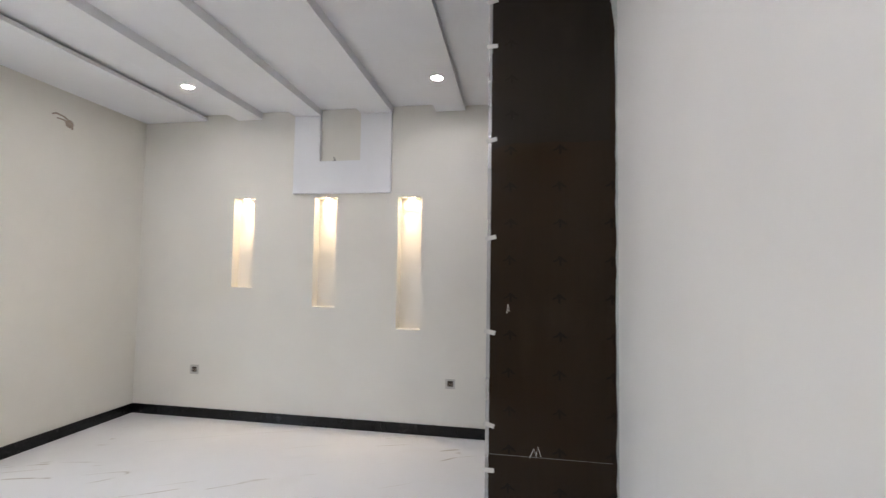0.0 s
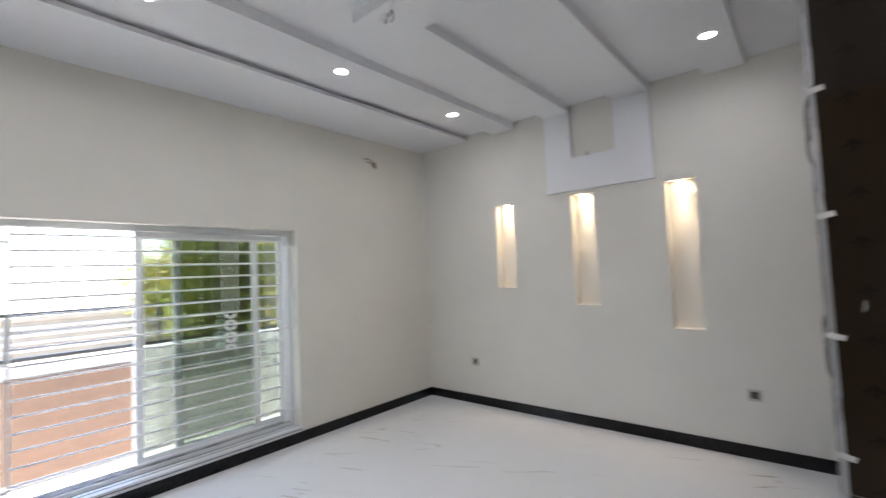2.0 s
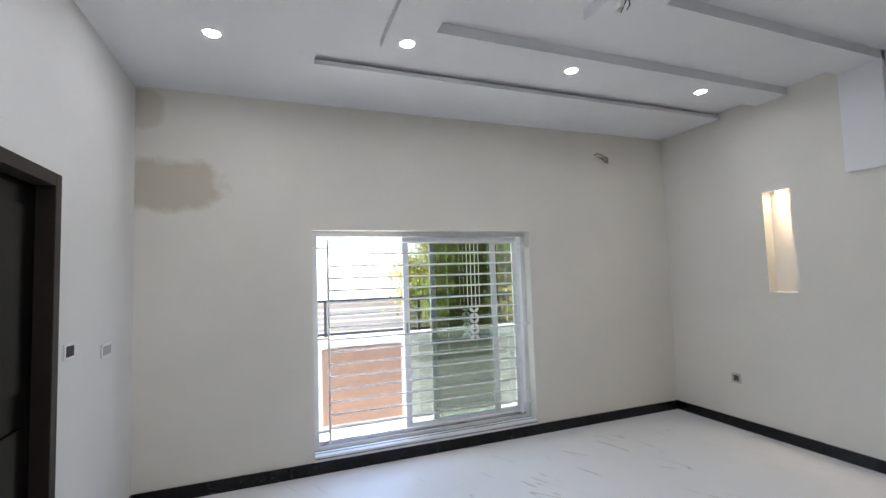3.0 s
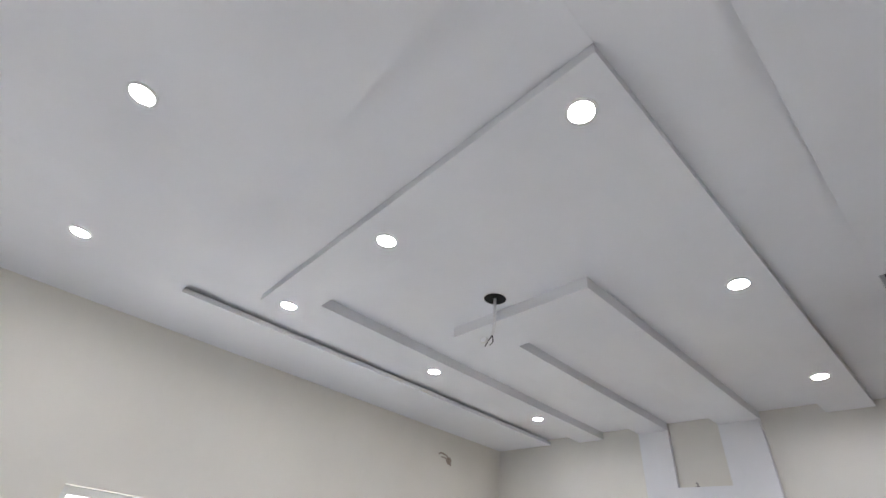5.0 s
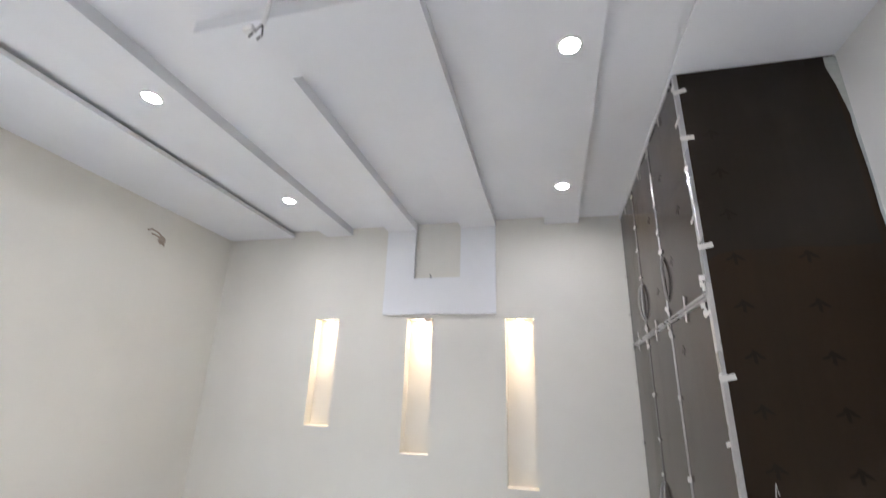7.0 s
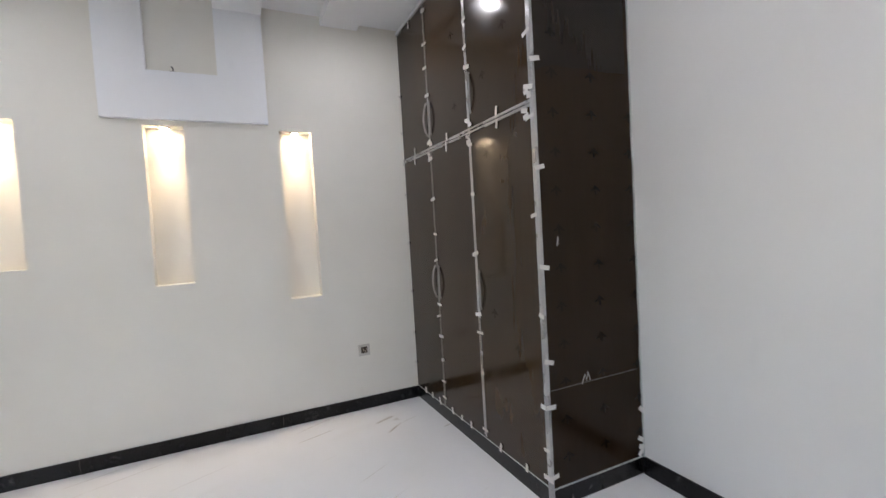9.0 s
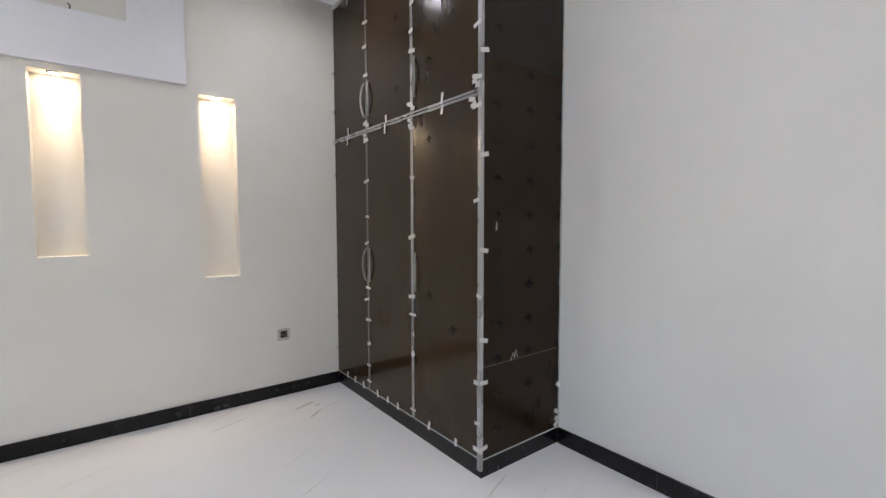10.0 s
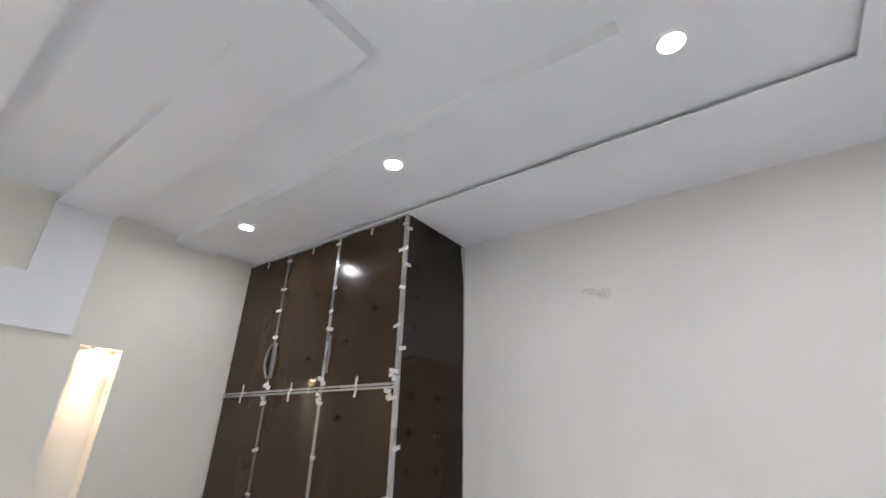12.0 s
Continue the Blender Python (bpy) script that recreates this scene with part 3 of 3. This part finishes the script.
    # printed marks on the film, in columns
    def mark(name, at, turn, mesh=None):
        if mesh is None:
            bm = bmesh.new()
            prism(bm, [(-0.020, -0.0012, 0.000), (-0.003, -0.0012, 0.026), (0.024, -0.0012, 0.006), (0.007, -0.0012, 0.008), (0.006, -0.0012, -0.026), (-0.004, -0.0012, -0.022), (-0.005, -0.0012, 0.006)], (0, 0.0016, 0))
            for s in (-1, 1):
                prism(bm, [(s * 0.008, -0.0010, 0.010), (s * 0.030, -0.0010, 0.001), (s * 0.036, -0.0010, -0.008), (s * 0.024, -0.0010, -0.006), (s * 0.010, -0.0010, 0.000)], (0, 0.0014, 0))
            ob = part(name, bm, M["ink"], t, "black mark printed on the film")
        else:
            ob = new(name, mesh)
            ob.parent = t
        ob.matrix_basis = inv @ pose(*at, 0, 0, turn)
        return ob.data
    ink = mark("printed_mark", (fx + 0.112, y1, 0.238), 0)
    for cx, lo, top in ((fx + 0.112, 1, 14), (fx + 0.358, 0, 11), (bx - 0.026, 0, 10)):
        for r in range(lo, top):
            mark("printed_mark", (cx + rnd.uniform(-0.004, 0.004), y1, 0.238 + r * 0.187), 0, ink)
    for cy, rows in ((-0.95, (2.16, 2.60)), (-1.30, (1.80, 2.24, 2.70, 0.90)), (-1.52, (2.42, 0.74))):
        for cz in rows:
            mark("printed_mark", (fx, cy, cz), -90, ink)
    # ragged film along the wall and a joint in the side board
    bm = bmesh.new()
    ring, back = [], []
    for i in range(61):
        z = 0.10 + i * 2.89 / 60
        ring.append((bx - 0.008 - 0.006 * noise.noise((z * 7, 3, 0)) - 0.005 * rnd.random() - 0.045 * max(0.0, (z - 2.72) / 0.27) * (0.6 + 0.4 * rnd.random()), y1 - 0.004, z))
        back.append((bx - 0.0005, y1 - 0.004, z))
    prism(bm, ring + back[::-1], (0, 0.0035, 0))
    p("film_edge", bm, M["film"], label="torn strip of cloudy protective film")
    bm = bmesh.new()
    low = [(fx + 0.018 + k * 0.02, 2.105 + 0.040 * min(1.0, k / 6) ** 0.6 + 0.003 * math.sin(k * 0.5)) for k in range(30)]
    prism(bm, [(x, y1 - 0.0008, z) for x, z in low] + [(low[-1][0], y1 - 0.0008, 2.994), (low[0][0], y1 - 0.0008, 2.994)], (0, 0.0018, 0))
    p("film_sheet", bm, M["film_sheet"], label="glossier film over the upper side board")
    bm = boxes((fx + 0.016, bx - 0.03, y1 - 0.0012, y1 + 0.002, 0.583, 0.5852))
    p("joint", bm, M["grout"])
    for cx, cz, s in ((fx + 0.235, 0.60, 1.0), (fx + 0.255, 0.61, -0.7), (fx + 0.105, 1.30, 0.35)):
        bm = bmesh.new()
        tube(bm, [(cx - 0.02 * s, y1 - 0.001, cz - 0.02), (cx, y1 - 0.0015, cz + 0.025), (cx + 0.012 * s, y1 - 0.001, cz - 0.01)], 0.0018, 5)
        p("scratch", bm, M["rim"])
    return t


wardrobe()


# ---- window and grille ----
def window():
    y0, y1, z0, z1 = WIN
    t = tagged(new("window_1"), "white sliding window with green-tinted panes, one bay open", "window", kind="structure")
    t.location = (0, 0, 0)
    f, xa, xb = 0.045, -0.205, -0.105
    part("window_frame", boxes((xa, xb, y0, y1, z0, z0 + f), (xa, xb, y0, y1, z1 - f, z1), (xa, xb, y0, y0 + f, z0 + f, z1 - f), (xa, xb, y1 - f, y1, z0 + f, z1 - f), bevel=0.003), M["upvc"], t)
    part("window_sill", boxes((xb + 0.001, 0.014, y0, y1, z0 - 0.028, z0 + 0.016), bevel=0.003), M["upvc"], t)
    # dark strips stand for the shaded gaps between the sill's track rails
    for x, z in ((-0.098, z0 + 0.0165), (-0.045, z0 + 0.0165), (0.0145, z0 - 0.004)):
        part("channel_line", boxes((x - 0.004, x + 0.004, y0 + 0.004, y1 - 0.004, z - 0.002, z + 0.002)) if x < 0 else boxes((x - 0.001, x + 0.001, y0 + 0.004, y1 - 0.004, z - 0.004, z + 0.004)), M["channel_line"], t, "dark grey line for a sill track channel")
    part("track", boxes(*[(x - 0.002, x + 0.002, y0 + f, y1 - f, z0 + f, z0 + f + 0.014) for x in (-0.19, -0.155, -0.12)]), M["alu"], t)
    for name, x, a, b in (("sash", -0.137, -3.05, -2.11), ("sash", -0.172, -2.78, -1.85)):
        w = 0.055
        zz0, zz1 = z0 + f + 0.015, z1 - f - 0.004
        sash = part(name, boxes((x - 0.013, x + 0.013, a, b, zz0, zz0 + w), (x - 0.013, x + 0.013, a, b, zz1 - w, zz1), (x - 0.013, x + 0.013, a, a + w, zz0 + w, zz1 - w), (x - 0.013, x + 0.013, b - w, b, zz0 + w, zz1 - w), bevel=0.002), M["upvc"], t)
        pane = part("pane", boxes((x - 0.003, x + 0.003, a + w - 0.008, b - w + 0.008, zz0 + w - 0.008, zz1 - w + 0.008)), M["tinted"], sash, "green-tinted glass pane")
        pane.visible_shadow = False
        part("latch", boxes((x + 0.013, x + 0.022, a + 0.02, a + 0.036, 1.02, 1.13), bevel=0.003), M["grey_plastic"], sash)
    return t


window()


def grille():
    y0, y1, z0, z1 = WIN
    t = thing("window_grille", (-0.055, (y0 + y1) / 2, 0.20), "white painted steel security grille of horizontal bars", "window grille")
    inv = Matrix.Translation((0.055, -(y0 + y1) / 2, -0.20))

    def p(name, bm, label=""):
        bm.transform(inv)
        return part(name, bm, M["bar"], t, label)
    a, b, x = -3.715, -1.915, -0.055
    for k in range(17):
        z = 0.225 + k * 0.1015
        bm = bmesh.new()
        tube(bm, [(x, a, z), (x, b, z)], 0.0075, 8)
        p("bar", bm)
    for y in (a, b):
        p("post", boxes((x - 0.006, x + 0.006, y - 0.009, y + 0.009, 0.20, 1.875), bevel=0.002))
    for y, q in ((a, y0), (b, y1)):
        for z in (0.30, 1.05, 1.80):
            p("anchor", boxes((x - 0.004, x + 0.004, min(y, q) + 0.0095 * (q > y), max(y, q) - 0.0095 * (q < y), z - 0.008, z + 0.008)))
    for y in (-2.455, -2.415, -2.375, -2.335):
        bm = bmesh.new()
        tube(bm, [(x + 0.012, y, 1.25), (x + 0.012, y, 1.855)], 0.0035, 6)
        p("rod", bm)
    for z in (1.185, 1.085, 0.985):
        bm = bmesh.new()
        for k in range(4):
            g = k * math.pi / 2 + 0.785
            out, side = Vector((0, math.cos(g), math.sin(g))), Vector((0, -math.sin(g), math.cos(g)))
            c = Vector((x + 0.010, -2.395, z))
            prism(bm, [c + out * a + side * b for a, b in ((0.004, 0.0), (0.026, 0.015), (0.050, 0.012), (0.064, 0.0), (0.050, -0.012), (0.026, -0.015))], (0.006, 0, 0))
        p("leaf_ornament", bm, "cut steel leaf ornament")



grille()


# ---- small wall fittings ----
def socket(x):
    t = thing("wall_socket", (x, 0.0, 0.469), "unfinished electrical box with dark opening and pale rim", "socket", "wall sockets")
    part("rim", boxes((-0.045, 0.045, -0.009, 0.0, 0.026, 0.045), (-0.045, 0.045, -0.009, 0.0, -0.045, -0.026), (-0.045, -0.026, -0.009, 0.0, -0.026, 0.026), (0.026, 0.045, -0.009, 0.0, -0.026, 0.026), bevel=0.0015), M["rim"], t)
    part("cavity", boxes((-0.0255, 0.0255, -0.0025, -0.0005, -0.0255, 0.0255)), M["box"], t)
    bm = bmesh.new()
    for dx, dz in ((-0.012, 0.008), (0.004, -0.004), (0.014, 0.010)):
        tube(bm, [(dx, -0.002, dz), (dx + 0.006, -0.012, dz - 0.006), (dx + 0.002, -0.010, dz - 0.018)], 0.0022, 6)
    part("wires", bm, M["brown_wire"], t)
    return t


s1 = socket(0.696)
copy_thing(s1, pose(3.29, 0.0, 0.472))


def wire_point(place, turn, label, colour, core, reach=1.0):
    """A bracket-lamp point: a small round box with stubs of cable."""
    t = thing("wire_outlet", place, label, "cable outlet", turn=turn)
    bm = bmesh.new()
    disc_ring(bm, 0.024, 0.036, -0.003, 0.003, 20)
    bm.transform(Matrix.Rotation(math.pi / 2, 4, "X"))
    part("rim", bm, M[colour], t)
    bm = bmesh.new()
    disc_ring(bm, 0, 0.0235, -0.001, 0.001, 20)
    bm.transform(Matrix.Rotation(math.pi / 2, 4, "X"))
    part("cavity", bm, M[core], t)
    bm = bmesh.new()
    tube(bm, [(0, -0.002, 0), (-0.03, -0.035, 0.012), (-0.085, -0.045, 0.035), (-0.15, -0.040, 0.045), (-0.17, -0.03, 0.03)], 0.007, 7)
    tube(bm, [(0.004, -0.002, 0), (-0.03, -0.03, -0.012), (-0.08, -0.045, 0.005), (-0.13, -0.03, 0.012)], 0.006, 7)
    tube(bm, [(0.002, -0.002, -0.004), (0.012, -0.02, -0.03), (0.008, -0.022, -0.05)], 0.006, 7)
    bm.transform(Matrix.Scale(reach, 4))
    part("cable", bm, M[colour], t)


wire_point((0.0, -0.80, 2.725), (0, 0, 90), "brown cable stubs from a hole in the wall", "brown_wire", "brown_wire")
wire_point((W, -2.70, 2.49), (0, 0, -90), "pale cable stubs from a hole in the wall", "pale_wire", "pale_wire", 0.7)


def fan_point():
    t = thing("fan_outlet", (2.175, -2.545, TRAY), "round black ceiling hole with a hanging white cable", "ceiling outlet")
    bm = bmesh.new()
    disc_ring(bm, 0, 0.064, -0.003, -0.0005, 32)
    part("cavity", bm, M["hole"], t, "black hole")
    bm = bmesh.new()
    disc_ring(bm, 0.064, 0.069, -0.005, -0.0005, 32)
    part("rim", bm, M["white_plastic"], t)
    bm = bmesh.new()
    tube(bm, [(0, 0, -0.002), (0.002, 0.0, -0.06), (0.0, 0.004, -0.13), (-0.006, 0.008, -0.19), (-0.02, 0.012, -0.225)], 0.009, 9)
    part("cable", bm, M["white_plastic"], t, "white cable sleeve", True)
    bm = bmesh.new()
    tube(bm, [(-0.02, 0.012, -0.222), (-0.045, 0.01, -0.25), (-0.06, 0.0, -0.285)], 0.003, 6)
    tube(bm, [(-0.02, 0.012, -0.222), (-0.03, 0.03, -0.255), (-0.055, 0.035, -0.265)], 0.003, 6)
    part("wire_ends", bm, M["rail"], t, "bare dark wire ends")
    part("clip", boxes((-0.085, -0.045, -0.01, 0.012, -0.262, -0.235), bevel=0.004), M["white_plastic"], t)


fan_point()


def ledge_wire():
    t = thing("cable_end", (2.13, -0.020, 2.538), "short dark cable end on the ledge of the wall panel", "cable")
    bm = bmesh.new()
    tube(bm, [(0, 0, 0.003), (0.002, -0.006, 0.022), (-0.008, -0.008, 0.034)], 0.004, 7)
    tube(bm, [(-0.02, 0.0, 0.004), (0.012, 0.002, 0.004)], 0.0035, 7)
    part("cable", bm, M["rail"], t)


ledge_wire()


def switch_plate(x, z, w, inside, label):
    t = thing("switch_plate", (x, -L, z), label, "switch", "wall switches")
    part("plate", boxes((-w / 2, w / 2, 0.0, 0.010, -0.04, 0.04), bevel=0.003), M["white_plastic"], t)
    part("cavity", boxes((-w / 2 + 0.014, w / 2 - 0.014, 0.0105, 0.0125, -0.026, 0.026)), M[inside], t)


switch_plate(1.03, 1.225, 0.11, "box", "white switch frame around an open dark brown box")
switch_plate(0.53, 1.16, 0.15, "grey_plastic", "grey electrical switch box on the off-white wall")


def doorway():
    a, b, _, h = DOOR
    t = tagged(new("door_1"), "doorway in a dark frame, filled by a near-black leaf", "door", kind="structure")
    part("door_frame", boxes((a, a + 0.06, -L - 0.15, -L + 0.012, 0.0, h), (b - 0.06, b, -L - 0.15, -L + 0.012, 0.0, h), (a + 0.06, b - 0.06, -L - 0.15, -L + 0.012, h - 0.06, h), bevel=0.004), M["door"], t)
    # leaf kept near-black to stand for the dark inside of the doorway
    leaf = part("door_leaf", boxes((a + 0.062, b - 0.062, -L - 0.10, -L - 0.06, 0.004, h - 0.062), (a + 0.16, b - 0.16, -L - 0.0595, -L - 0.05, 0.2, 0.95), (a + 0.16, b - 0.16, -L - 0.0595, -L - 0.05, 1.1, 1.9), bevel=0.004), M["door_leaf"], t)
    bm = bmesh.new()
    tube(bm, [(b - 0.12, -L - 0.06, 1.02), (b - 0.12, -L - 0.01, 1.02), (b - 0.24, -L - 0.008, 1.02)], 0.009, 8)
    part("door_handle", bm, M["chrome"], leaf, "lever handle")


doorway()


# ---- outside the window ----
structure("ground", boxes((-1500, 1500, -1500, 1500, -3.6, -3.5)), M["earth"], "dusty pale ground around the house", "ground")
structure("terrace_slab", boxes((-1.75, -0.232, -8.0, 3.0, -0.35, -0.17)), M["terrace"], "pale tiled balcony floor outside the window", "balcony")


def parapet():
    x0, x1 = -1.70, -1.55
    t = thing("parapet", (x0, -2.5, -0.17), "white balcony parapet with terracotta panels and a rail", "parapet")
    inv = Matrix.Translation((-x0, 2.5, 0.17))

    def p(name, bm, mat, label=""):
        bm.transform(inv)
        return part(name, bm, M[mat], t, label)
    p("wall", boxes((x0, x1, -8.0, 3.0, -0.17, 0.755), bevel=0.005), "render")
    p("coping", boxes((x0 - 0.03, x1 + 0.03, -8.0, 3.0, 0.756, 0.86), bevel=0.008), "render")
    for a in (-3.64, -4.86):
        p("panel", boxes((x1 + 0.001, x1 + 0.025, a, a + 0.93, -0.12, 0.735), bevel=0.004), "clay", "terracotta panel")
    # grey panel added to darken the north part of the parapet
    p("panel", boxes((x1 + 0.001, x1 + 0.025, -2.47, 2.9, -0.12, 0.735), bevel=0.004), "grey_face", "plain grey panel")
    for z in (0.895, 1.285):
        p("rail_bar", boxes((-1.64, -1.61, -8.0, 3.0, z - 0.014, z + 0.014), bevel=0.004), "rail")
    for k in range(9):
        y = -7.04 + k * 1.15
        p("rail_post", boxes((-1.64, -1.61, y - 0.015, y + 0.015, 0.861, 1.285), bevel=0.003), "rail")


parapet()


# ---- trees and houses beyond the balcony ----
def tree(place, height, spread, seed, mat, low):
    """A tapered trunk, forked limbs, and a crown of single leaves in uneven clumps."""
    rnd = random.Random(seed)
    t = thing("tree", place, "leafy tree with a sunlit yellow-green crown", "tree", "trees behind the balcony")
    bm = bmesh.new()
    tube(bm, [(0, 0, 0), (0.05, 0.03, height * 0.25), (-0.04, 0.06, height * 0.5), (0.02, 0.0, height * 0.8)], 0.14, 8, 0.3)
    tips = []
    for k in range(14):
        a, z = rnd.uniform(0, 6.28), height * rnd.uniform(low, 0.7)
        r = spread * rnd.uniform(0.5, 1.0)
        tip = Vector((r * math.cos(a), r * math.sin(a), z + height * rnd.uniform(0.05, 0.28)))
        tube(bm, [(0, 0, z), tip * 0.5 + Vector((0, 0, z * 0.5 + 0.08)), tip], 0.045, 6, 0.3)
        tips += [tip, tip * 0.65 + Vector((0, 0, z * 0.35))]
    part("trunk", bm, M["bark"], t)
    verts, faces = [], []
    for k in range(150):
        c = rnd.choice(tips) + Vector((rnd.gauss(0, 0.3), rnd.gauss(0, 0.3), rnd.gauss(0, 0.28))) * spread * 0.5
        cr = rnd.uniform(0.16, 0.42)
        for _ in range(70):
            p = c + Vector((rnd.gauss(0, cr), rnd.gauss(0, cr), rnd.gauss(0, cr * 0.7)))
            u = Vector((rnd.gauss(0, 1), rnd.gauss(0, 1), rnd.gauss(-0.3, 0.6))).normalized()
            v = u.orthogonal().normalized()
            ln, wd = rnd.uniform(0.06, 0.13), rnd.uniform(0.02, 0.04)
            i = len(verts)
            verts += [p, p + u * ln * 0.5 + v * wd, p + u * ln, p + u * ln * 0.5 - v * wd]
            faces.append((i, i + 1, i + 2, i + 3))
    me = bpy.data.meshes.new("crown")
    me.from_pydata([tuple(v) for v in verts], [], faces)
    me.materials.append(M[mat])
    crown = new("crown", me)
    crown.parent = t
    crown["kind"] = "stuff"


tree((-4.6, -0.15, -3.5), 7.2, 1.0, 3, "leaf", 0.45)
tree((-7.0, 1.6, -3.5), 8.0, 1.9, 5, "leaf", 0.42)
tree((-8.6, 0.25, -3.5), 7.2, 1.15, 8, "leaf_sun", 0.45)
tree((-3.5, 0.75, -3.5), 6.6, 0.85, 11, "leaf_sun", 0.42)


def far_house(place, w, d, h, floors):
    t = thing("house", place, "pale beige rendered house with flat roof", "house", "houses across the street")
    part("wall", boxes((-d, 0, -w / 2, w / 2, 0, h)), M["house"], t)
    part("roof", boxes((-d - 0.15, 0.15, -w / 2 - 0.15, w / 2 + 0.15, h, h + 0.25), bevel=0.02), M["render"], t)
    for f in range(floors):
        for k in range(int(w // 3)):
            y, z = -w / 2 + 1.5 + k * 3, 1.0 + f * 3.1
            wnd = part("window", boxes((0.0, 0.06, y - 0.65, y + 0.65, z, z + 1.3), bevel=0.01), M["render"], t)
            part("pane", boxes((0.061, 0.075, y - 0.55, y + 0.55, z + 0.1, z + 1.2)), M["pane_dark"], wnd)


def boundary_wall():
    t = thing("boundary_wall", (-8.4, -7.0, -3.5), "tan plastered boundary wall with pale ribs", "wall")
    part("wall", boxes((-0.2, 0.0, -9.0, 9.0, 0.0, 4.35)), M["tan"], t)
    part("coping", boxes((-0.24, 0.04, -9.0, 9.0, 4.351, 4.45), bevel=0.01), M["tan"], t)
    for k in range(6):
        part("rib", boxes((0.001, 0.03, -9.0, 9.0, 3.45 + k * 0.15, 3.51 + k * 0.15), bevel=0.008), M["render"], t)


boundary_wall()
far_house((-24, -10, -3.5), 15, 9, 4.2, 1)
far_house((-27, 22, -3.5), 14, 9, 7.2, 2)
far_house((-26, -28, -3.5), 15, 9, 6.6, 2)
